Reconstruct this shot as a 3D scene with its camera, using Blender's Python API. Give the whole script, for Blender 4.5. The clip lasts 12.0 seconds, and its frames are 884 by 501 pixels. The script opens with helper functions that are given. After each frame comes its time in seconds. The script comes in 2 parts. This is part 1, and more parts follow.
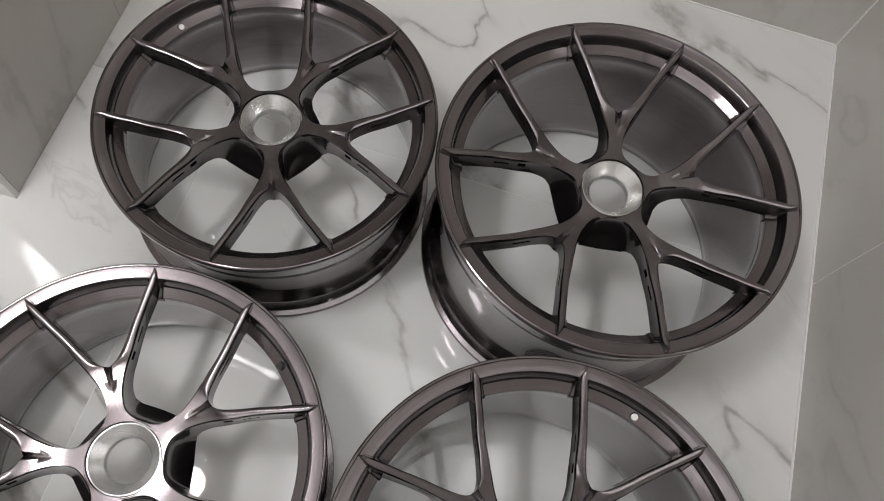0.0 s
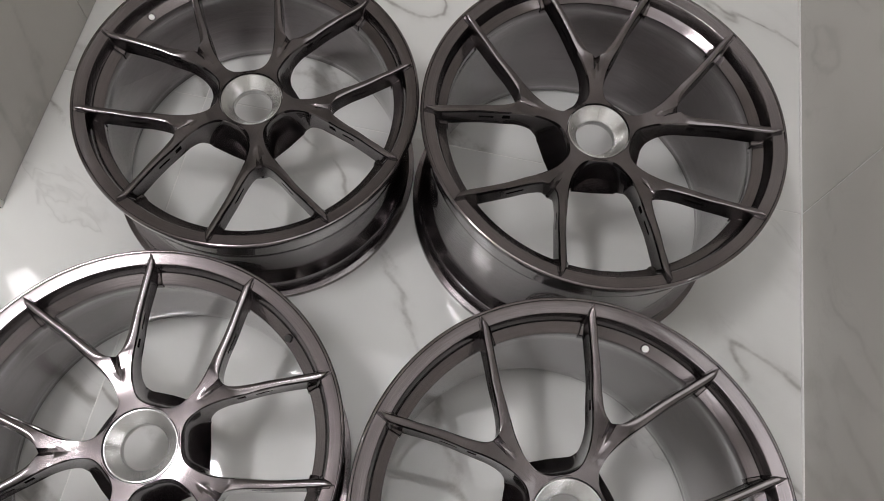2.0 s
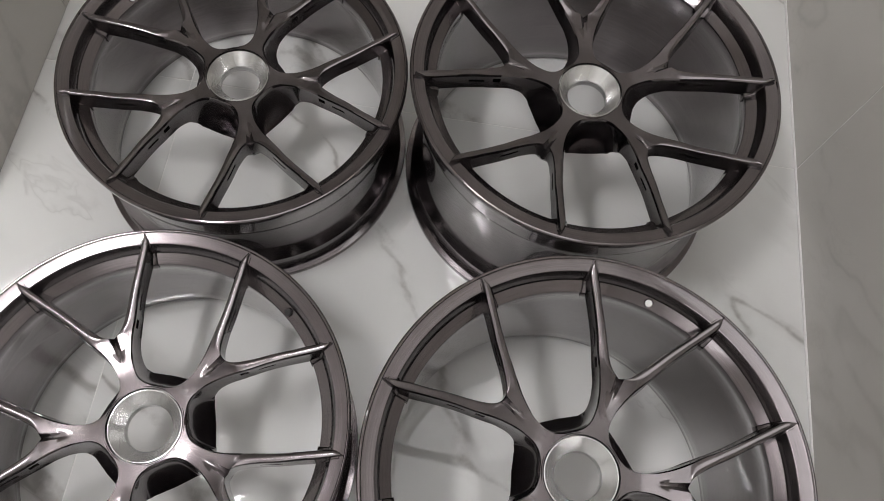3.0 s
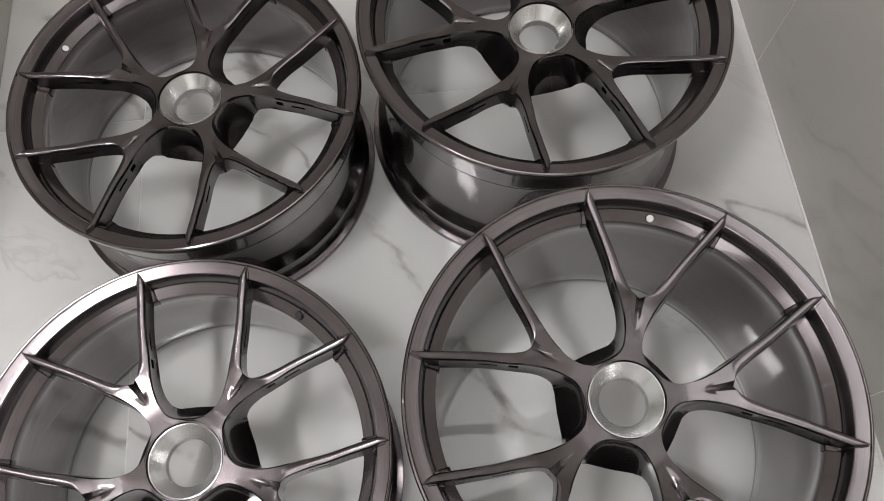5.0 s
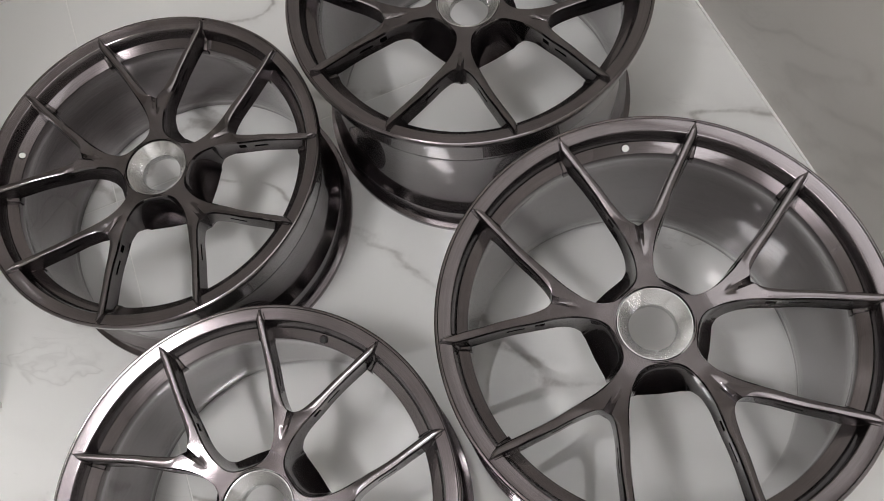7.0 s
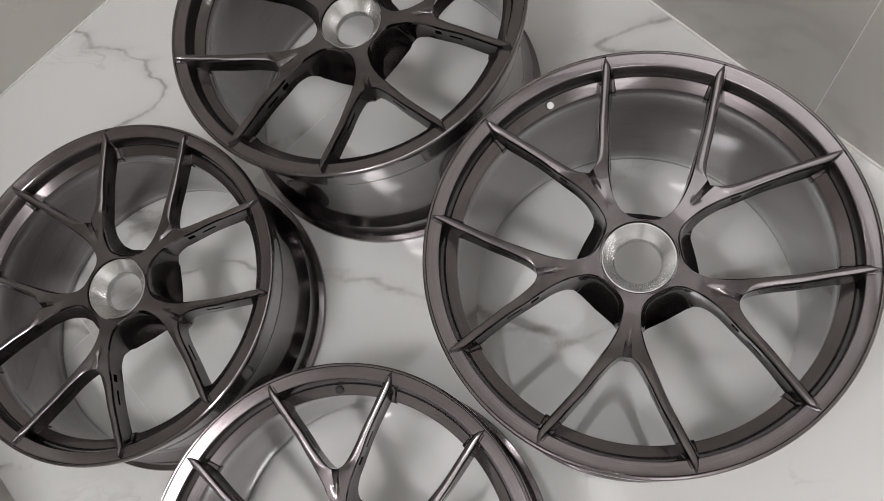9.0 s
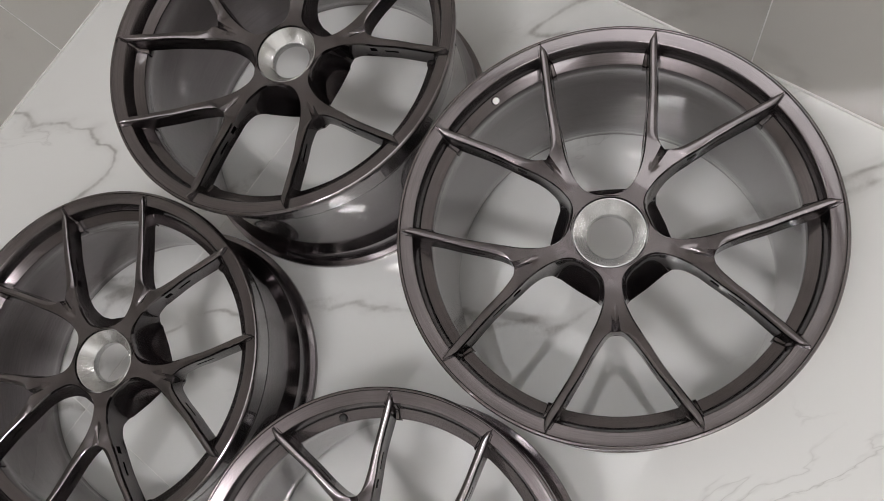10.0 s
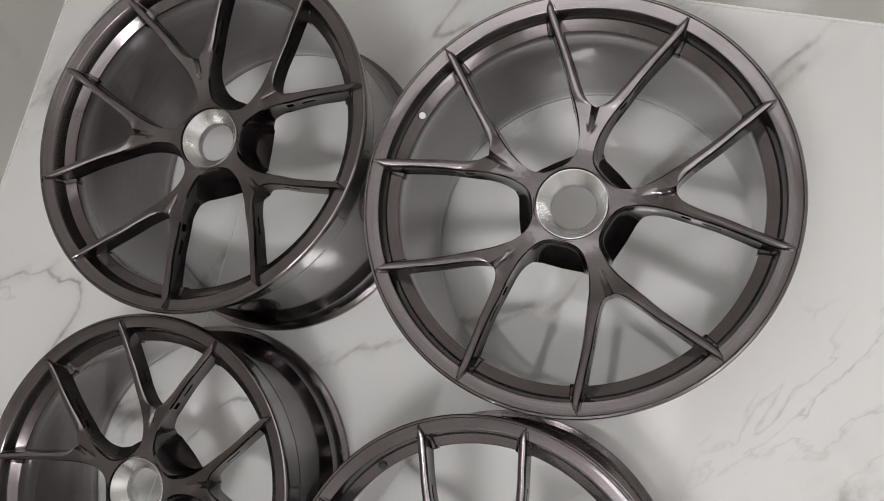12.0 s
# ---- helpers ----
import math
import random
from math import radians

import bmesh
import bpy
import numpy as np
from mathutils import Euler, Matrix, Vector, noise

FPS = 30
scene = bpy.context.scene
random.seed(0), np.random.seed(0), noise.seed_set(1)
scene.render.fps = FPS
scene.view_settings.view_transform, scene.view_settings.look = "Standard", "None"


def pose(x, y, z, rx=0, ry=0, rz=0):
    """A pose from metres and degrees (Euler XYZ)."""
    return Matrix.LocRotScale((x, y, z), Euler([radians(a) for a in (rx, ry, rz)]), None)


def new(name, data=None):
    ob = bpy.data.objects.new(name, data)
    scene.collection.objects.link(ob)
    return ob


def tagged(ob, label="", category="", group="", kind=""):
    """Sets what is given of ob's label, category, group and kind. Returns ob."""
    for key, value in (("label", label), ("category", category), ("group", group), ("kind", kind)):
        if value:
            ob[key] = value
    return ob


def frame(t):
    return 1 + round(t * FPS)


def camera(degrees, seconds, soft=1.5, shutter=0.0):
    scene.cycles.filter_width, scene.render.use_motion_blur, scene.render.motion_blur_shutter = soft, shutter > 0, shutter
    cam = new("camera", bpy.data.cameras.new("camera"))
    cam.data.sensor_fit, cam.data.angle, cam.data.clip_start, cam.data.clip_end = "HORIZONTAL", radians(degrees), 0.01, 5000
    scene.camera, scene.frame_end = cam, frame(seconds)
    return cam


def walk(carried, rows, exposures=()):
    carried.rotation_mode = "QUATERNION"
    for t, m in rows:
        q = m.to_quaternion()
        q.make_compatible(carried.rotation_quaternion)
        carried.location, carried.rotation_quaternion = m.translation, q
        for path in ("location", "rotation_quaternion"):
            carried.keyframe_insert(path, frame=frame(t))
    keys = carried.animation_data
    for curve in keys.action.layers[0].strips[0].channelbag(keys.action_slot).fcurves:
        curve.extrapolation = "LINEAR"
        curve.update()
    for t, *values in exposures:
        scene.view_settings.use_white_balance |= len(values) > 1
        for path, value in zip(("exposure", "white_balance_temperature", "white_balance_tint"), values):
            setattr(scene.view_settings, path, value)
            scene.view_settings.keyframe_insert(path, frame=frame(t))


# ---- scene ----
# ---- camera ----
cam = camera(60.7, 12.0, soft=0.85)
ROWS = [
    (0.0, pose(-0.0549, 0.1030, 1.2977, 21.78, -5.38, 7.48)),
    (0.5, pose(-0.0559, 0.0879, 1.2911, 21.90, -5.09, 6.20)),
    (1.0, pose(-0.0579, 0.0733, 1.2823, 21.93, -5.03, 4.97)),
    (1.5, pose(-0.0626, 0.0576, 1.2794, 22.55, -4.50, 2.97)),
    (2.0, pose(-0.0664, 0.0389, 1.2715, 22.49, -4.22, 1.48)),
    (2.5, pose(-0.0702, 0.0220, 1.2598, 22.46, -4.05, 0.07)),
    (3.0, pose(-0.0742, 0.0049, 1.2461, 22.24, -3.73, -1.43)),
    (5.0, pose(-0.0972, -0.0283, 1.2191, 22.44, 0.44, -14.73)),
    (5.5, pose(-0.1057, -0.0311, 1.2210, 22.27, 1.61, -17.47)),
    (6.0, pose(-0.1112, -0.0365, 1.2249, 22.14, 3.01, -21.07)),
    (6.5, pose(-0.1132, -0.0412, 1.2273, 21.73, 4.60, -26.29)),
    (7.0, pose(-0.1175, -0.0424, 1.2317, 21.34, 6.01, -30.68)),
    (9.0, pose(-0.1029, -0.0212, 1.2499, 17.32, 10.87, -51.66)),
    (9.5, pose(-0.0987, -0.0248, 1.2532, 16.52, 11.58, -57.36)),
    (10.0, pose(-0.0952, -0.0277, 1.2558, 15.51, 12.50, -62.69)),
    (10.5, pose(-0.0901, -0.0283, 1.2564, 14.67, 13.04, -66.81)),
    (11.0, pose(-0.0852, -0.0303, 1.2598, 13.76, 13.76, -70.62)),
    (11.5, pose(-0.0785, -0.0330, 1.2611, 12.19, 14.98, -76.63)),
    (12.0, pose(-0.0667, -0.0360, 1.2590, 10.81, 15.86, -82.29)),
]
walk(cam, ROWS, exposures=[(0.0, 0.56), (12.0, 0.60)])

# ---- light ----
TURN = radians(-8.8)          # the room is turned a little against the wheels' frame
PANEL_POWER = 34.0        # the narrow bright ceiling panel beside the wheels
ENTRANCE_FILL_POWER = 3.0        # unseen broad dim fill panel added over the entrance
OVERHEAD_FILL_POWER = 1.5     # unseen broad dim fill panel added over the wheels
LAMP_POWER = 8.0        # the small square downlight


def uv(u, v, z=0.0):
    """A point of the room's own axes (u across, v towards the back wall) in world metres."""
    return Vector((u * math.cos(TURN) - v * math.sin(TURN), u * math.sin(TURN) + v * math.cos(TURN), z))


ROOM = Matrix.Rotation(TURN, 4, "Z")

world = bpy.data.worlds.new("world")
world.use_nodes = True
world.node_tree.nodes["Background"].inputs[0].default_value = (0.9, 0.95, 1.0, 1)
world.node_tree.nodes["Background"].inputs[1].default_value = 0.02
scene.world = world


# ---- materials ----
class Tree:
    """A small helper to write node materials."""

    def __init__(self, name):
        self.mat = bpy.data.materials.new(name)
        self.mat.use_nodes = True
        self.nt = self.mat.node_tree
        self.bsdf = self.nt.nodes["Principled BSDF"]

    def node(self, kind, **props):
        n = self.nt.nodes.new(kind)
        for key, value in props.items():
            setattr(n, key, value)
        return n

    def link(self, a, b):
        self.nt.links.new(a, b)

    def math(self, op, a, b=None, clamp=False):
        n = self.node("ShaderNodeMath", operation=op, use_clamp=clamp)
        for i, v in enumerate((a, b)):
            if v is None:
                continue
            if isinstance(v, (int, float)):
                n.inputs[i].default_value = v
            else:
                self.link(v, n.inputs[i])
        return n.outputs[0]

    def noise(self, vector, scale, detail=4.0, rough=0.55, distortion=0.0):
        n = self.node("ShaderNodeTexNoise")
        n.inputs["Scale"].default_value = scale
        n.inputs["Detail"].default_value = detail
        n.inputs["Roughness"].default_value = rough
        n.inputs["Distortion"].default_value = distortion
        self.link(vector, n.inputs["Vector"])
        return n.outputs[0]

    def ramp(self, fac, stops):
        n = self.node("ShaderNodeValToRGB")
        el = n.color_ramp.elements
        while len(el) < len(stops):
            el.new(0.5)
        for e, (pos, col) in zip(el, stops):
            e.position = pos
            e.color = (*col, 1) if len(col) == 3 else col
        self.link(fac, n.inputs[0])
        return n.outputs[0]

    def mix(self, fac, a, b, blend="MIX"):
        n = self.node("ShaderNodeMix", data_type="RGBA", blend_type=blend)
        for i, v in ((0, fac), (6, a), (7, b)):
            if isinstance(v, (int, float)):
                n.inputs[i].default_value = v
            elif isinstance(v, tuple):
                n.inputs[i].default_value = (*v, 1)
            else:
                self.link(v, n.inputs[i])
        return n.outputs[2]

    def bump(self, height, strength, distance):
        n = self.node("ShaderNodeBump")
        n.inputs["Strength"].default_value = strength
        n.inputs["Distance"].default_value = distance
        self.link(height, n.inputs["Height"])
        self.link(n.outputs[0], self.bsdf.inputs["Normal"])


def grey(v):
    return (v, v, v)


def marble(name, base, vein, turn, stretch, rough, strong=1.0):
    """Polished porcelain with long grey veins that run along one direction."""
    m = Tree(name)
    geo = m.node("ShaderNodeNewGeometry")
    info = m.node("ShaderNodeObjectInfo")
    offset = m.node("ShaderNodeVectorMath", operation="SCALE")
    offset.inputs[0].default_value = (3.1, 5.7, 2.3)
    m.link(info.outputs["Random"], offset.inputs["Scale"])
    add = m.node("ShaderNodeVectorMath", operation="ADD")
    m.link(geo.outputs["Position"], add.inputs[0])
    m.link(offset.outputs[0], add.inputs[1])
    mp = m.node("ShaderNodeMapping")
    mp.inputs["Rotation"].default_value = turn
    m.link(add.outputs[0], mp.inputs["Vector"])
    squeeze = m.node("ShaderNodeMapping")
    squeeze.inputs["Scale"].default_value = stretch
    m.link(mp.outputs[0], squeeze.inputs["Vector"])
    p = squeeze.outputs[0]
    # warp, then ridged noise for the veins
    warp = m.node("ShaderNodeTexNoise")
    warp.inputs["Scale"].default_value = 3.0
    warp.inputs["Detail"].default_value = 5.0
    m.link(p, warp.inputs["Vector"])
    sc = m.node("ShaderNodeVectorMath", operation="SCALE")
    m.link(warp.outputs["Color"], sc.inputs[0])
    sc.inputs["Scale"].default_value = 0.36
    wp = m.node("ShaderNodeVectorMath", operation="ADD")
    m.link(p, wp.inputs[0])
    m.link(sc.outputs[0], wp.inputs[1])
    main = m.math("ABSOLUTE", m.math("SUBTRACT", m.noise(wp.outputs[0], 1.9, 3.0, 0.5), 0.5))
    fine = m.math("ABSOLUTE", m.math("SUBTRACT", m.noise(wp.outputs[0], 5.2, 5.0, 0.6), 0.52))
    core = m.ramp(main, [(0.0, grey(1)), (0.004, grey(0.85)), (0.010, grey(0.25)), (0.030, grey(0.07)), (0.06, grey(0))])
    halo = m.ramp(main, [(0.0, grey(1)), (0.10, grey(0))])
    thin = m.ramp(fine, [(0.0, grey(1)), (0.006, grey(0.35)), (0.02, grey(0))])
    patch = m.ramp(m.noise(geo.outputs["Position"], 5.5, 6.0, 0.65), [(0.40, grey(0)), (0.56, grey(1))])
    patch2 = m.ramp(m.noise(p, 2.6, 3.0), [(0.50, grey(0)), (0.68, grey(1))])
    cloud = m.noise(wp.outputs[0], 1.6, 4.0, 0.5)
    col = m.mix(m.math("MULTIPLY", cloud, 0.30), base, tuple(c * 0.86 for c in base))
    col = m.mix(m.math("MULTIPLY", m.math("MULTIPLY", halo, patch2), 0.12), col, vein)
    col = m.mix(m.math("MULTIPLY", m.math("MULTIPLY", core, patch), 0.72 * strong), col, vein)
    col = m.mix(m.math("MULTIPLY", m.math("MULTIPLY", thin, patch2), 0.45 * strong), col, vein)
    # specks of dust and small pits
    speck = m.ramp(m.noise(geo.outputs["Position"], 140.0, 2.0, 0.5), [(0.0, grey(0)), (0.80, grey(0)), (0.83, grey(1))])
    col = m.mix(m.math("MULTIPLY", speck, 0.35), col, (0.30, 0.28, 0.26))
    m.link(col, m.bsdf.inputs["Base Color"])
    r = m.math("MULTIPLY_ADD", m.noise(geo.outputs["Position"], 9.0, 5.0), 0.04)
    m.nt.nodes[-1].inputs[2].default_value = max(rough - 0.02, 0.012)
    m.link(r, m.bsdf.inputs["Roughness"])
    m.bsdf.inputs["Specular IOR Level"].default_value = 0.5
    return m.mat


def plain(name, color, rough, metal=0.0, scale=30.0, vary=0.12, bump=0.0):
    m = Tree(name)
    tc = m.node("ShaderNodeTexCoord")
    n = m.noise(tc.outputs["Object"], scale, 5.0)
    m.link(m.mix(n, tuple(c * (1 - vary) for c in color), tuple(min(1, c * (1 + vary)) for c in color)), m.bsdf.inputs["Base Color"])
    m.bsdf.inputs["Roughness"].default_value = rough
    m.bsdf.inputs["Metallic"].default_value = metal
    if bump:
        m.bump(n, bump, 0.001)
    return m.mat


def brushed(name, dark, light, rough, coat, grain, streak=0.5, turned=0.7):
    """Brushed metal under lacquer: hairlines that run round the wheel's axis."""
    m = Tree(name)
    tc = m.node("ShaderNodeTexCoord")
    xyz = m.node("ShaderNodeSeparateXYZ")
    m.link(tc.outputs["Object"], xyz.inputs[0])
    x, y, z = xyz.outputs
    r = m.math("SQRT", m.math("ADD", m.math("MULTIPLY", x, x), m.math("MULTIPLY", y, y)))
    ang = m.math("ARCTAN2", y, x)
    # hairlines: high frequency across, low frequency along; the angle enters by its sine and cosine, so that there is no seam
    comb = m.node("ShaderNodeCombineXYZ")
    m.link(m.math("MULTIPLY", m.math("ADD", r, m.math("MULTIPLY", z, 0.7)), 1000.0), comb.inputs[0])
    m.link(m.math("MULTIPLY", m.math("COSINE", ang), 2.6), comb.inputs[1])
    m.link(m.math("MULTIPLY", m.math("SINE", ang), 2.6), comb.inputs[2])
    hair = m.noise(comb.outputs[0], 1.0, 3.0, 0.6)
    cloud = m.noise(tc.outputs["Object"], 14.0, 4.0, 0.6)
    fac = m.math("ADD", m.math("MULTIPLY", hair, streak), m.math("MULTIPLY", cloud, 1 - streak))
    fac = m.ramp(fac, [(0.36, grey(0)), (0.64, grey(1))])
    m.link(m.mix(fac, dark, light), m.bsdf.inputs["Base Color"])
    m.bsdf.inputs["Metallic"].default_value = 1.0
    rr = m.math("ADD", m.math("MULTIPLY", hair if streak else cloud, 0.10), rough - 0.05)
    m.link(rr, m.bsdf.inputs["Roughness"])
    # turned on a lathe: the sheen is drawn out round the axis
    if turned:
        tangent = m.node("ShaderNodeTangent")
        tangent.direction_type = "RADIAL"
        tangent.axis = "Z"
        m.link(tangent.outputs[0], m.bsdf.inputs["Tangent"])
        m.bsdf.inputs["Anisotropic"].default_value = turned
        m.bsdf.inputs["Anisotropic Rotation"].default_value = 0.25
    m.bsdf.inputs["Coat Weight"].default_value = coat
    m.bsdf.inputs["Coat Roughness"].default_value = 0.02
    if grain:
        m.bump(hair, grain, 0.0004)
    return m.mat


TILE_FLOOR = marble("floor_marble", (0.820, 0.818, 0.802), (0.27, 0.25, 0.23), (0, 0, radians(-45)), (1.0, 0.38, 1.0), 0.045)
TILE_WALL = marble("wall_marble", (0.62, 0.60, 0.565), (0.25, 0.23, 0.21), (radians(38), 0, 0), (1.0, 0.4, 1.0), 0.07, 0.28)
# partition marble: base darkened to carry the shade on its face
TILE_LEFT_SHADED = marble("shaded_partition_marble", (0.58, 0.56, 0.525), (0.25, 0.23, 0.21), (radians(6), 0, 0), (1.0, 1.0, 0.3), 0.09, 0.45)
GROUT = plain("grout", (0.84, 0.83, 0.81), 0.7, scale=200)
PAINT = plain("ceiling_paint", (0.80, 0.79, 0.77), 0.6, scale=60, vary=0.03)
TRIM = plain("tile_trim", (0.74, 0.73, 0.70), 0.3, scale=60, vary=0.04)
SMOKE = brushed("smoked_brushed_metal", (0.116, 0.101, 0.105), (0.182, 0.160, 0.166), 0.22, 1.0, 0.0, streak=0.6, turned=0.85)
SMOKE_SPOKE = brushed("smoked_spoke_metal", (0.094, 0.082, 0.085), (0.136, 0.119, 0.123), 0.23, 1.0, 0.0, streak=0.15, turned=0.6)
BARE = brushed("machined_aluminium", (0.62, 0.62, 0.615), (0.80, 0.80, 0.79), 0.26, 0.0, 0.0, streak=0.0, turned=0.93)
RUBBER = plain("black_rubber", (0.03, 0.03, 0.03), 0.5)
WHITE_PLUG = plain("white_plastic", (0.82, 0.82, 0.80), 0.35, scale=80, vary=0.05)



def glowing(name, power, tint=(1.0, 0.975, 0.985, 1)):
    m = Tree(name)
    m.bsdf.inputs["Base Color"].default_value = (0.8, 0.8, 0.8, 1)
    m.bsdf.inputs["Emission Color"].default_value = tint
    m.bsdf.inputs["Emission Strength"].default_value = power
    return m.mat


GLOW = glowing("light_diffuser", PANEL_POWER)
# unseen entrance panel, added only as fill from behind the camera
GLOW_ENTRANCE_FILL = glowing("entrance_fill_diffuser", ENTRANCE_FILL_POWER, (1.0, 0.98, 0.99, 1))
# unseen overhead panel, added to lift the floor inside and between the wheels
GLOW_OVERHEAD_FILL = glowing("overhead_fill_diffuser", OVERHEAD_FILL_POWER, (1.0, 0.985, 0.99, 1))
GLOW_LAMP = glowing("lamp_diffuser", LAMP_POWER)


# ---- mesh helpers ----
def finish(bm, name, material, smooth=None):
    me = bpy.data.meshes.new(name)
    bmesh.ops.recalc_face_normals(bm, faces=bm.faces)
    bm.to_mesh(me)
    bm.free()
    me.materials.append(material)
    if smooth is not None:
        for poly in me.polygons:
            poly.use_smooth = True
        me.set_sharp_from_angle(angle=radians(smooth))
    return me


def part(name, me, parent, label="", m=None):
    ob = new(name, me)
    ob.parent = parent
    if m is not None:
        ob.matrix_local = m
    return tagged(ob, label) if label else ob


def box_mesh(name, lo, hi, material, bevel=0.0):
    bm = bmesh.new()
    bmesh.ops.create_cube(bm, size=1.0)
    for v in bm.verts:
        v.co = Vector([lo[i] if v.co[i] < 0 else hi[i] for i in range(3)])
    if bevel:
        bmesh.ops.bevel(bm, geom=list(bm.edges), offset=bevel, segments=2, affect="EDGES", profile=0.6)
    return finish(bm, name, material)


def lathe(name, profile, material, steps=144, closed=True, smooth=32):
    bm = bmesh.new()
    rings = []
    for k in range(steps):
        a = 2 * math.pi * k / steps
        rings.append([bm.verts.new((r * math.cos(a), r * math.sin(a), z)) for r, z in profile])
    n = len(profile)
    for k in range(steps):
        a, b = rings[k], rings[(k + 1) % steps]
        for i in range(n if closed else n - 1):
            bm.faces.new((a[i], a[(i + 1) % n], b[(i + 1) % n], b[i]))
    return finish(bm, name, material, smooth)


# ---- the room ----
RIGHT, BACK, LEFT, LEFT_END, TOP = 0.598, 1.376, -0.86, 0.48, 2.8
FAR_LEFT, FRONT = -2.9, -1.9
JOINT_V = (0.785, 0.130, -0.525, -1.180)      # side wall tiles
JOINT_FLOOR = (0.785, -0.525)
JOINT_U = (-0.580, -1.780)


def structure(name, me, label, category):
    ob = new(name, me)
    ob.matrix_world = ROOM
    return tagged(ob, label, category, kind="structure")


floor = structure("floor", box_mesh("floor", (FAR_LEFT - 0.1, FRONT - 0.1, -0.10), (RIGHT + 0.12, BACK + 0.12, -0.0010), GROUT),
                  "pale grey-veined polished marble tile floor with white joints", "floor")
wall_right = structure("wall_right", box_mesh("wall_right", (RIGHT + 0.0010, FRONT, -0.0025), (RIGHT + 0.12, BACK + 0.12, TOP), GROUT),
                       "grey-veined marble tile wall with white joints", "wall")
wall_back = structure("wall_back", box_mesh("wall_back", (FAR_LEFT, BACK + 0.0010, -0.0025), (RIGHT + 0.0010, BACK + 0.12, TOP), GROUT),
                      "grey-veined marble tile wall behind the wheels", "wall")
wall_left = structure("wall_left", box_mesh("wall_left", (LEFT - 0.11, LEFT_END + 0.004, -0.0025), (LEFT - 0.0025, BACK + 0.0025, TOP), TRIM),
                      "short marble partition wall, shade in its tile colour, ending beside the doorway", "wall")
wall_far = structure("wall_far_left", box_mesh("wall_far_left", (FAR_LEFT - 0.1, FRONT, -0.0025), (FAR_LEFT, BACK + 0.12, TOP), PAINT),
                     "plain pale painted wall", "wall")
wall_front = structure("wall_front", box_mesh("wall_front", (FAR_LEFT - 0.1, FRONT - 0.1, -0.0025), (RIGHT + 0.12, FRONT, TOP), PAINT),
                       "plain pale painted wall", "wall")
ceiling = structure("ceiling", box_mesh("ceiling", (FAR_LEFT - 0.1, FRONT - 0.1, TOP), (RIGHT + 0.12, BACK + 0.12, TOP + 0.1), PAINT),
                    "plain white painted ceiling", "ceiling")
part("trim", box_mesh("trim", (LEFT - 0.112, LEFT_END, -0.002), (LEFT + 0.0012, LEFT_END + 0.012, TOP), TRIM, 0.001), wall_left,
     "narrow pale tile edge trim")

# white sealant beads where the tiled walls meet the floor and each other
part("bead", box_mesh("bead", (RIGHT - 0.0040, FRONT + 0.01, -0.001), (RIGHT + 0.001, BACK - 0.0005, 0.0032), GROUT, 0.0012), wall_right, "white sealant bead")
part("bead", box_mesh("bead", (LEFT + 0.001, BACK - 0.0036, -0.001), (RIGHT - 0.0045, BACK + 0.001, 0.0030), GROUT, 0.0012), wall_back, "white sealant bead")
part("bead", box_mesh("bead", (RIGHT - 0.0034, BACK - 0.0034, 0.0034), (RIGHT + 0.001, BACK + 0.001, TOP - 0.002), GROUT, 0.0012), wall_back, "white sealant bead")

# ceiling: a narrow panel, a small square downlight and two unseen panels added as fill, each with a frame and a
# diffuser
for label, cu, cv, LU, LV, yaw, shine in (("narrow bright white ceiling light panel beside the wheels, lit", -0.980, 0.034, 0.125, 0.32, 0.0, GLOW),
                                           ("unseen flat white fill panel added on the ceiling near the entrance, lit", -0.72, -1.42, 0.45, 0.40, 0.0, GLOW_ENTRANCE_FILL),
                                           ("unseen broad dim white fill panel added above the wheels, lit", -0.02, 0.45, 0.56, 0.62, 0.0, GLOW_OVERHEAD_FILL),
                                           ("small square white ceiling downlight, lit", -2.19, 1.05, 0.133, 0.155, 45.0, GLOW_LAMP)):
    light = tagged(new("ceiling_light_or_fill"), label, "ceiling light", "ceiling lights")
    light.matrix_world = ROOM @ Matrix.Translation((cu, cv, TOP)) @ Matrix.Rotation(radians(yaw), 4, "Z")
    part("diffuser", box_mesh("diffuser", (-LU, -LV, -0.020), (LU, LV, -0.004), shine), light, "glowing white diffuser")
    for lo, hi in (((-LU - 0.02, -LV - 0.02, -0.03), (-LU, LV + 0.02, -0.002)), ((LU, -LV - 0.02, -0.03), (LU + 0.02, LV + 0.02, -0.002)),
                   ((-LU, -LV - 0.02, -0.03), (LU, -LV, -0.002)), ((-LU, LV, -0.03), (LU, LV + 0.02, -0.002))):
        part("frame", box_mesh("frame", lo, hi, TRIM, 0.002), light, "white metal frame")


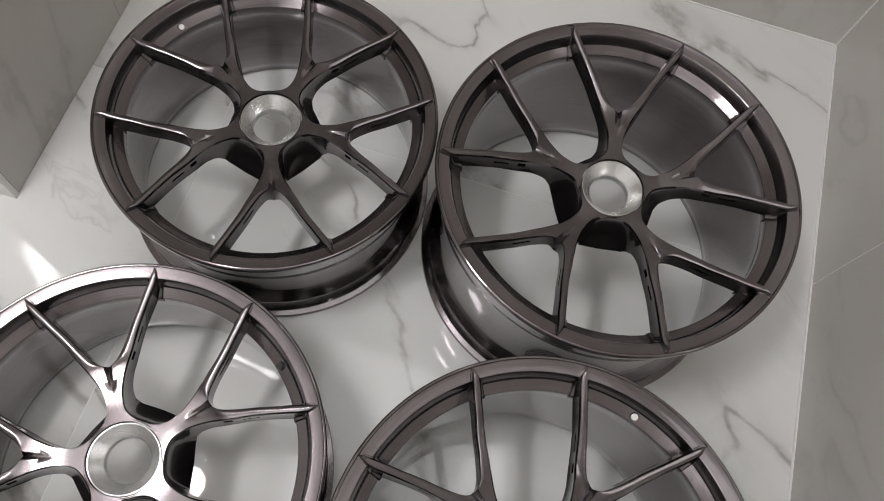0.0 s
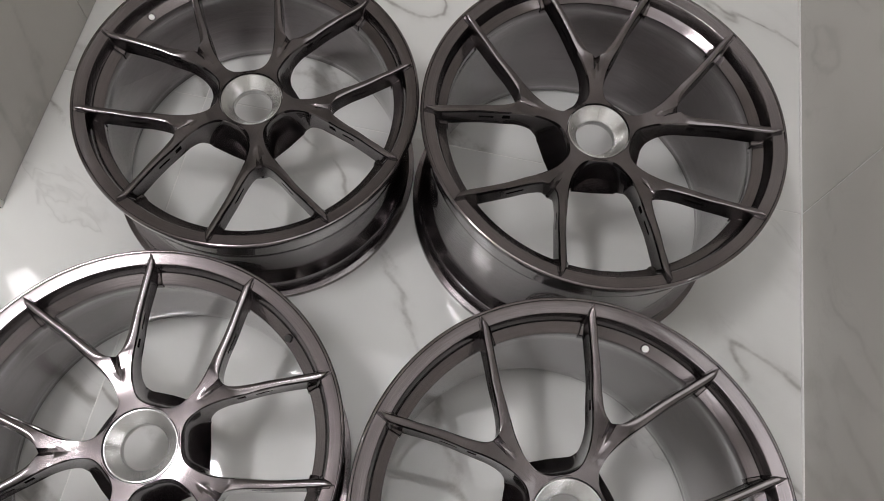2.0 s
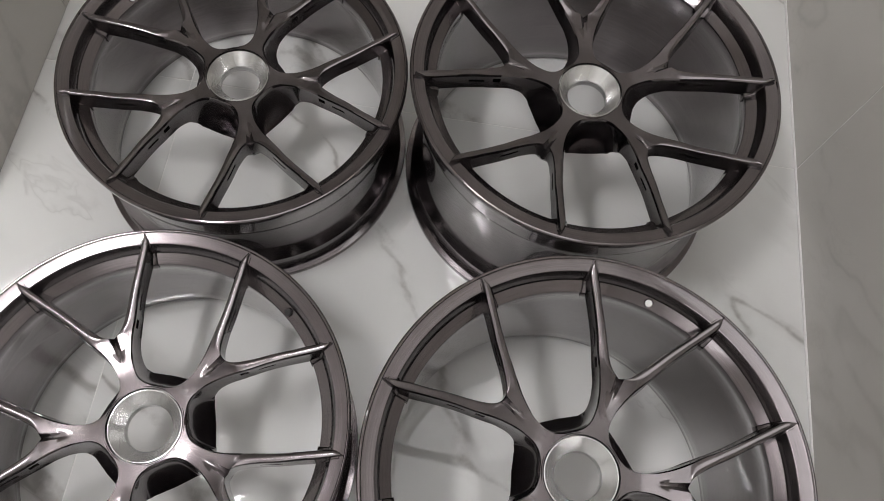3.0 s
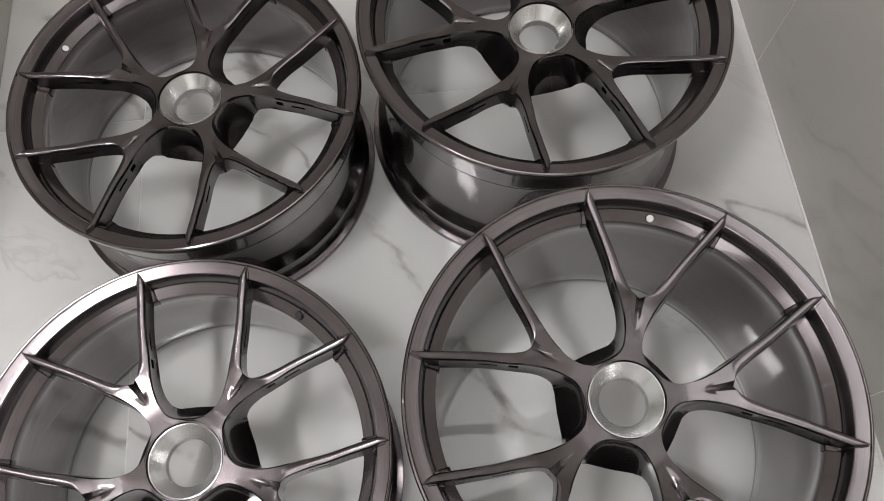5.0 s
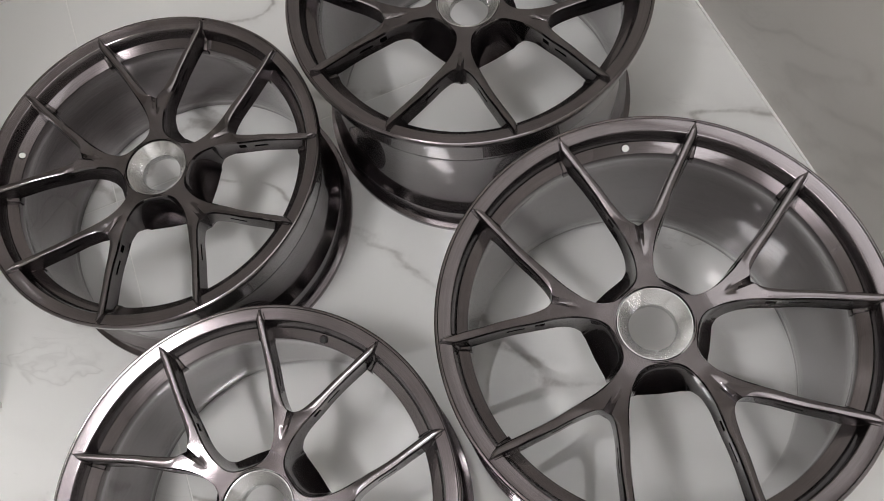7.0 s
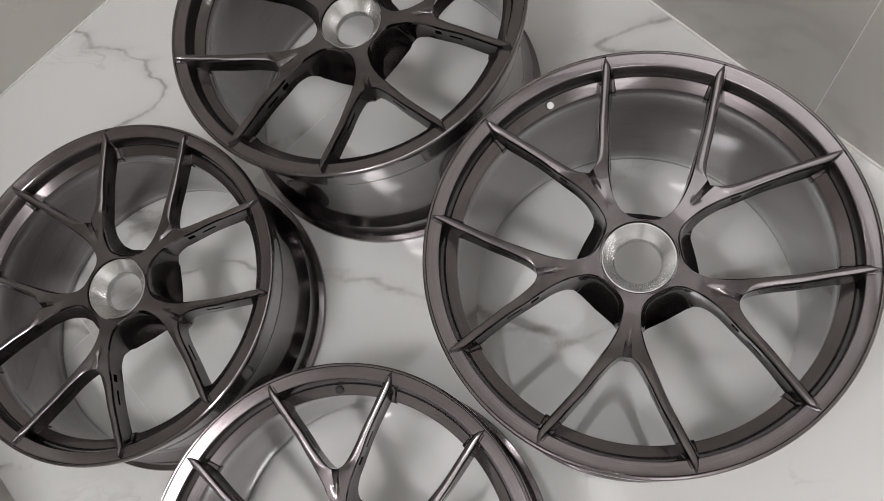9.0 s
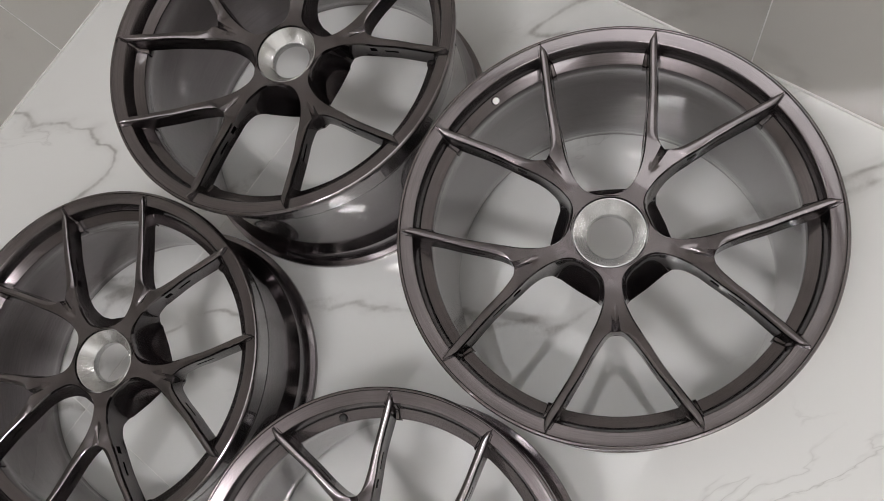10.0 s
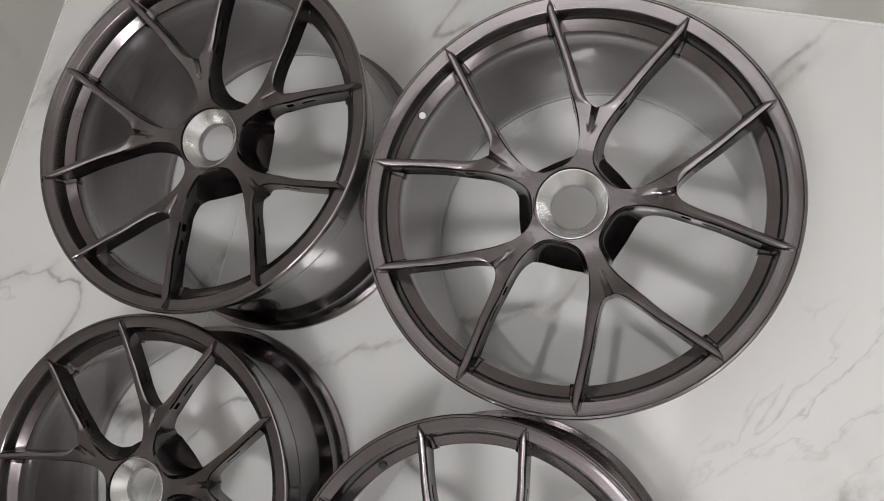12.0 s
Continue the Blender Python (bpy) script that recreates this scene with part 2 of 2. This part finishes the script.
# ---- wheels ----
STATIONS = (  # inner edge (r, degrees) and outer edge (r, degrees) of half a Y-spoke, from the hub to the tip
    ((0.050, 36), (0.0550, 36)), ((0.050, 27), (0.0555, 27)), ((0.050, 18), (0.060, 17)), ((0.050, 9), (0.067, 11.5)),
    ((0.050, 0), (0.076, 9.0)), ((0.072, 0), (0.090, 8.2)), ((0.095, 0), (0.103, 9.0)), ((0.115, 0), (0.120, 10.6)),
    ((0.128, 0), (0.130, 11.8)), ((0.134, 0), (0.137, 12.6)), ((0.1343, 1.6), (0.143, 13.3)), ((0.136, 3.2), (0.149, 13.9)),
    ((0.140, 5.2), (0.156, 14.6)), ((0.150, 7.8), (0.166, 15.3)), ((0.168, 10.7), (0.180, 16.2)), ((0.190, 13.0), (0.200, 17.6)),
    ((0.2176, 15.6), (0.222, 19.0)), ((0.240, 17.1), (0.243, 20.2)), ((0.256, 18.2), (0.258, 20.7)), ((0.266, 18.85), (0.266, 20.3)),
    ((0.2725, 19.4), (0.2725, 19.6)))
CROTCH = 9
SUB = 4


def ease(k):
    k = min(max(k, 0.0), 1.0)
    return k * k * (3 - 2 * k)


def catmull(a, b, c, d, t):
    return 0.5 * (2 * b + (c - a) * t + (2 * a - 5 * b + 4 * c - d) * t * t + (3 * b - a - 3 * c + d) * t ** 3)


def smoothed(index, lo, hi):
    """Points along one edge between two stations: (position along the stations, r, degrees)."""
    out = []
    for i in range(lo, hi):
        q = [STATIONS[min(max(j, lo), hi)][index] for j in (i - 1, i, i + 1, i + 2)]
        for k in range(SUB):
            t = k / SUB
            out.append((i + t, catmull(q[0][0], q[1][0], q[2][0], q[3][0], t), catmull(q[0][1], q[1][1], q[2][1], q[3][1], t)))
    return out + [(hi, *STATIONS[hi][index])]


def y_spoke_mesh(name, tip, height, hub):
    """One fifth of the wheel's face: a hub sector and a Y of two legs, with side pockets."""
    shrink = 1 - tip / 0.2715
    last = len(STATIONS) - 1
    inner = smoothed(0, 0, 4)[:-1] + smoothed(0, 4, CROTCH)[:-1] + smoothed(0, CROTCH, last)
    outer = smoothed(1, 0, last)

    def flat(r, deg):
        r *= 1 - shrink * min(max((r - 0.05) / 0.08, 0), 1)
        return Vector((r * math.cos(radians(deg)), r * math.sin(radians(deg))))

    def crest(r):
        k = min(max((r - 0.075) / 0.185, 0), 1.06)
        return hub + (height - hub) * k ** 1.15

    bm = bmesh.new()
    across = (0.0, 0.07, 0.2, 0.5, 0.8, 0.94, 1.0)
    down = (0.0, 0.08, 0.20, 0.36, 0.52, 0.68, 0.82, 0.92, 1.0)
    for side in (1, -1):
        rows = []
        for (s, ri, di), (_, ro, do) in zip(inner, outer):
            a, b = flat(ri, di), flat(ro, do)
            stem = s < CROTCH + 0.01
            w = (b - a).length
            ring = []
            depth_u = 0.025 + 0.032 * ease((8.0 - s) / 6.0)
            depth_v = 0.025 + 0.010 * min(max((14.0 - s) / 5.0, 0), 1)
            edge = min(0.0022 / max(w, 1e-4), 0.45)
            # top face
            for t in across:
                tt = {0.07: edge, 0.94: 1 - edge}.get(t, t)
                p = a.lerp(b, tt)
                z = crest(p.length) + 0.0022 * math.sin(math.pi * tt) * ease((s - 6.0) / 6.0)
                if t == 1.0 or (t == 0.0 and not stem):
                    z -= 0.0022
                g = min(max((s - 6.0) / 3.0, 0), 1)
                if stem and s > 6.0 and t < 0.3:
                    z -= 0.0085 * g * (1 if t < 0.05 else 0.75 if t == 0.07 else 0.0)
                elif stem is False and s < CROTCH + 1.2 and t < 0.3:
                    z -= 0.0060 * (1 - (s - CROTCH) / 1.2) * (1 if t < 0.1 else 0.0)
                ring.append((p.x, p.y, z))
            # outward directions of the two side walls
            away = (b - a).normalized()
            ztop_b = ring[-1][2]
            ztop_a = ring[0][2]
            hollow = 0.020 + (depth_u - 0.020) * min(max((s - 4.5) / 3.5, 0), 1)
            flare = 0.0035 + 0.0225 * ease((6.5 - s) / 5.0)
            wall_b = [(b.x + away.x * flare * f ** 2.2, b.y + away.y * flare * f ** 2.2, ztop_b - depth_u * f) for f in down[1:]]
            wall_a = [(a.x - away.x * (0 if stem else 0.0030) * f, a.y - away.y * (0 if stem else 0.0030) * f,
                       ztop_a - (hollow if stem else depth_v) * f) for f in down[1:]]
            rows.append((s, ring + wall_b + wall_a[::-1]))
        made = [(s, [bm.verts.new((x, y * side, z)) for x, y, z in pts]) for s, pts in rows]
        n_top, n_side = len(across), len(down) - 1
        n = n_top + 2 * n_side
        pockets = {}
        for (s0, r0), (s1, r1) in zip(made, made[1:]):
            stem = s1 < CROTCH + 0.01
            for i in range(n):
                j = (i + 1) % n
                wall_in = i >= n_top + n_side or i == n - 1
                if stem and wall_in and s1 > 4.1:
                    continue
                f = bm.faces.new((r0[i], r0[j], r1[j], r1[i]))
                mid = (s0 + s1) / 2
                row = i - (n_top - 1)
                if row in (2, 3) and 9.5 < mid < 11.5:
                    pockets.setdefault("near_hub", []).append(f)
                if row == 3 and 13.0 < mid < 14.5:
                    pockets.setdefault("outer_slot", []).append(f)
                back = n - 1 - i
                if back == 3 and 14.0 < mid < 15.25:
                    pockets.setdefault("inner_slot", []).append(f)
        bm.faces.new(made[-1][1])
        # milled pockets in the flanks
        for faces in pockets.values():
            bmesh.ops.recalc_face_normals(bm, faces=bm.faces)
            bmesh.ops.inset_region(bm, faces=faces, thickness=0.0008, depth=-0.0075, use_even_offset=True)
    bmesh.ops.remove_doubles(bm, verts=bm.verts, dist=0.00005)
    # stepped feet by which the two legs stand on the ledge
    edge = tip + 0.0090
    for side in (1, -1):
        ang = radians(19.35) * side
        ax, cr = Vector((math.cos(ang), math.sin(ang), 0)), Vector((-math.sin(ang), math.cos(ang), 0))
        section = [(0.0120, -0.0014, 0.42), (0.0205, -0.0034, 0.62), (0.0234, -0.0056, 0.80), (0.0268, -0.0140, 0.90), (0.0288, -0.0190, 0.96),
                   (0.0298, -0.0216, 1.0), (0.0316, -0.0234, 1.0), (0.0426, -0.0298, 1.0), (0.0442, -0.0322, 1.0), (0.0442, -0.0440, 1.0),
                   (0.0240, -0.0360, 1.0), (0.0120, -0.0120, 0.42)]
        ends = []
        for w in (-0.0104, -0.0090, 0.0090, 0.0104):
            drop = 0.0016 if abs(w) > 0.0095 else 0.0
            ends.append([bm.verts.new(ax * (edge - r) + cr * (w * k) + Vector((0, 0, height + z - drop))) for r, z, k in section])
        for e0, e1 in zip(ends, ends[1:]):
            for k in range(len(section)):
                n = (k + 1) % len(section)
                bm.faces.new((e0[k], e0[n], e1[n], e1[k]))
        bm.faces.new(ends[0])
        bm.faces.new(ends[-1])
    return finish(bm, name, SMOKE_SPOKE, 34)


def rim_mesh(name, R, H):
    """The barrel: lip face, inner step, ledge, drop centre, bead seats and back flange as one turned profile."""
    profile = [
        (R - 0.0245, 0.001), (R - 0.0020, 0.000), (R, 0.002), (R, 0.008), (R - 0.0012, 0.011), (R - 0.0095, 0.0125), (R - 0.0125, 0.016),
        (R - 0.0140, 0.022), (R - 0.0146, 0.044), (R - 0.0125, 0.047), (R - 0.0125, 0.050), (R - 0.0155, 0.054), (R - 0.0260, 0.068),
        (R - 0.0280, 0.074), (R - 0.0280, H - 0.100), (R - 0.0265, H - 0.094), (R - 0.0160, H - 0.074), (R - 0.0150, H - 0.068),
        (R - 0.0145, H - 0.030), (R - 0.0120, H - 0.019), (R - 0.0040, H - 0.014), (R - 0.0006, H - 0.011), (R, H - 0.007),
        (R - 0.0004, H - 0.0026), (R - 0.0018, H - 0.0006), (R - 0.0036, H), (R - 0.0044, H - 0.0002), (R - 0.0056, H - 0.0020),
        (R - 0.0070, H - 0.0026), (R - 0.0205, H - 0.0056), (R - 0.0214, H - 0.0062), (R - 0.0221, H - 0.0074), (R - 0.0246, H - 0.0140), (R - 0.0266, H - 0.0200), (R - 0.0274, H - 0.0242),
        (R - 0.0276, H - 0.0252), (R - 0.0288, H - 0.0262), (R - 0.0400, H - 0.0326), (R - 0.0412, H - 0.0338), (R - 0.0418, H - 0.0360),
        (R - 0.0418, H - 0.0450), (R - 0.0395, H - 0.0530), (R - 0.0365, H - 0.0680), (R - 0.0360, H - 0.0900), (R - 0.0345, 0.060),
        (R - 0.0330, 0.034), (R - 0.0300, 0.022), (R - 0.0270, 0.014), (R - 0.0262, 0.004)]
    return lathe(name, profile, SMOKE, 192, smooth=20)


def center_ring_mesh(name, hub):
    z = hub - 0.0022
    return lathe(name, [(0.0486, z - 0.024), (0.0486, z - 0.0012), (0.0480, z), (0.0470, z), (0.0465, z - 0.0008), (0.0316, z - 0.0185),
                        (0.0312, z - 0.0192), (0.0310, z - 0.0200), (0.0312, z - 0.0310), (0.0318, z - 0.0318), (0.0340, z - 0.0322)], BARE, 128, smooth=30)


def wheel(name, label, kind, tip, R, H, hub, x, y, phi, valve_deg, valve_dark):
    ob = new(name)
    ob.matrix_world = Matrix.Translation((x, y, 0))
    tagged(ob, label, "wheel", "car wheels laid face up on the floor")
    part("rim", meshes[kind]["rim"], ob, "smoky brushed metal rim barrel and lip")
    for k in range(5):
        part("y_spoke", meshes[kind]["spoke"], ob, "forked smoky brushed metal spoke", Matrix.Rotation(phi + k * radians(72), 4, "Z"))
    part("center_ring", meshes[kind]["ring"], ob, "bare machined aluminium hub ring")
    if valve_deg is not None:
        q = Matrix.Rotation(radians(valve_deg), 4, "Z") @ Matrix.Translation((R - 0.0345, 0, H - 0.0292)) @ Matrix.Rotation(radians(-30), 4, "Y")
        hole = part("valve_hole", meshes[kind]["hole"], ob, "machined rim of the valve hole", q)
        part("valve_plug", meshes[kind]["dark" if valve_dark else "plug"], hole, "black valve cap" if valve_dark else "white valve hole plug")
    return ob


meshes = {}
hole = lathe("valve_hole", [(0.0048, -0.004), (0.0066, -0.004), (0.0066, 0.0006), (0.0060, 0.0014), (0.0052, 0.0012), (0.0048, 0.0004)], SMOKE, 32)
plug = lathe("valve_plug", [(0.0, -0.003), (0.0048, -0.003), (0.0048, 0.0000), (0.0042, 0.0005), (0.0, 0.0006)], WHITE_PLUG, 32, closed=False)
dark = lathe("valve_cap", [(0.0, -0.003), (0.0048, -0.003), (0.0048, 0.0030), (0.0045, 0.0038), (0.0, 0.0040)], RUBBER, 32, closed=False)
FRONT_R, FRONT_H, FRONT_HUB, FRONT_TIP = 0.2727, 0.2405, 0.2150, 0.2640
REAR_R, REAR_H, REAR_HUB, REAR_TIP = 0.2824, 0.3130, 0.2690, 0.2734
for kind, tip, R, H, hub in (("front", FRONT_TIP, FRONT_R, FRONT_H, FRONT_HUB), ("rear", REAR_TIP, REAR_R, REAR_H, REAR_HUB)):
    meshes[kind] = {"rim": rim_mesh("rim", R, H), "spoke": y_spoke_mesh("y_spoke", tip, H - 0.0006, hub), "ring": center_ring_mesh("center_ring", hub),
                    "hole": hole, "plug": plug, "dark": dark}

wheel("alloy_wheel", "narrow smoky brushed Y-spoke alloy wheel beside the partition wall", "front", FRONT_TIP, FRONT_R, FRONT_H, FRONT_HUB,
      -0.317, 0.729, 3.688, 140.8, False)
wheel("alloy_wheel", "wide smoky brushed Y-spoke alloy wheel near the back corner", "rear", REAR_TIP, REAR_R, REAR_H, REAR_HUB,
      0.238, 0.675, 4.080, None, False)
wheel("alloy_wheel", "narrow pinkish-grey brushed Y-spoke alloy wheel with a black valve cap", "front", FRONT_TIP, FRONT_R, FRONT_H, FRONT_HUB,
      -0.396, 0.176, 2.001, 41.0, True)
wheel("alloy_wheel", "wide smoky brushed Y-spoke alloy wheel close to the side wall", "rear", REAR_TIP, REAR_R, REAR_H, REAR_HUB,
      0.169, 0.098, 2.365, 63.5, False)


# ---- tiles, each a piece of its own ----
def tile(parent, lo, hi, material):
    part("tile", box_mesh("tile", lo, hi, material, 0.0007), parent)


def spans(lo, hi, joints, gap=0.0024):
    cuts = [lo, *sorted(j for j in joints if lo < j < hi), hi]
    return [(a + (gap / 2 if a != lo else 0), b - (gap / 2 if b != hi else 0)) for a, b in zip(cuts, cuts[1:])]


for u0, u1 in spans(FAR_LEFT, RIGHT, JOINT_U):
    for v0, v1 in spans(FRONT, BACK, JOINT_FLOOR):
        tile(floor, (u0, v0, -0.010), (u1, v1, 0.0), TILE_FLOOR)
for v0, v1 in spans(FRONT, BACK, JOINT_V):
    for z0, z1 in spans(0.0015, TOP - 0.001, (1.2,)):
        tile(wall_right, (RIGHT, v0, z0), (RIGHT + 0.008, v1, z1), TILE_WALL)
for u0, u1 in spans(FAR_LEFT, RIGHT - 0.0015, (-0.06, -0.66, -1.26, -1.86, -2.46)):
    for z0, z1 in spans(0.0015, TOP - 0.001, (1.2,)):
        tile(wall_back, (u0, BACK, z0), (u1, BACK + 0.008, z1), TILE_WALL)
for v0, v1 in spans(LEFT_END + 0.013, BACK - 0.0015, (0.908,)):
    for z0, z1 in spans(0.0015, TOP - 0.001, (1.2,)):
        tile(wall_left, (LEFT - 0.008, v0, z0), (LEFT, v1, z1), TILE_LEFT_SHADED)
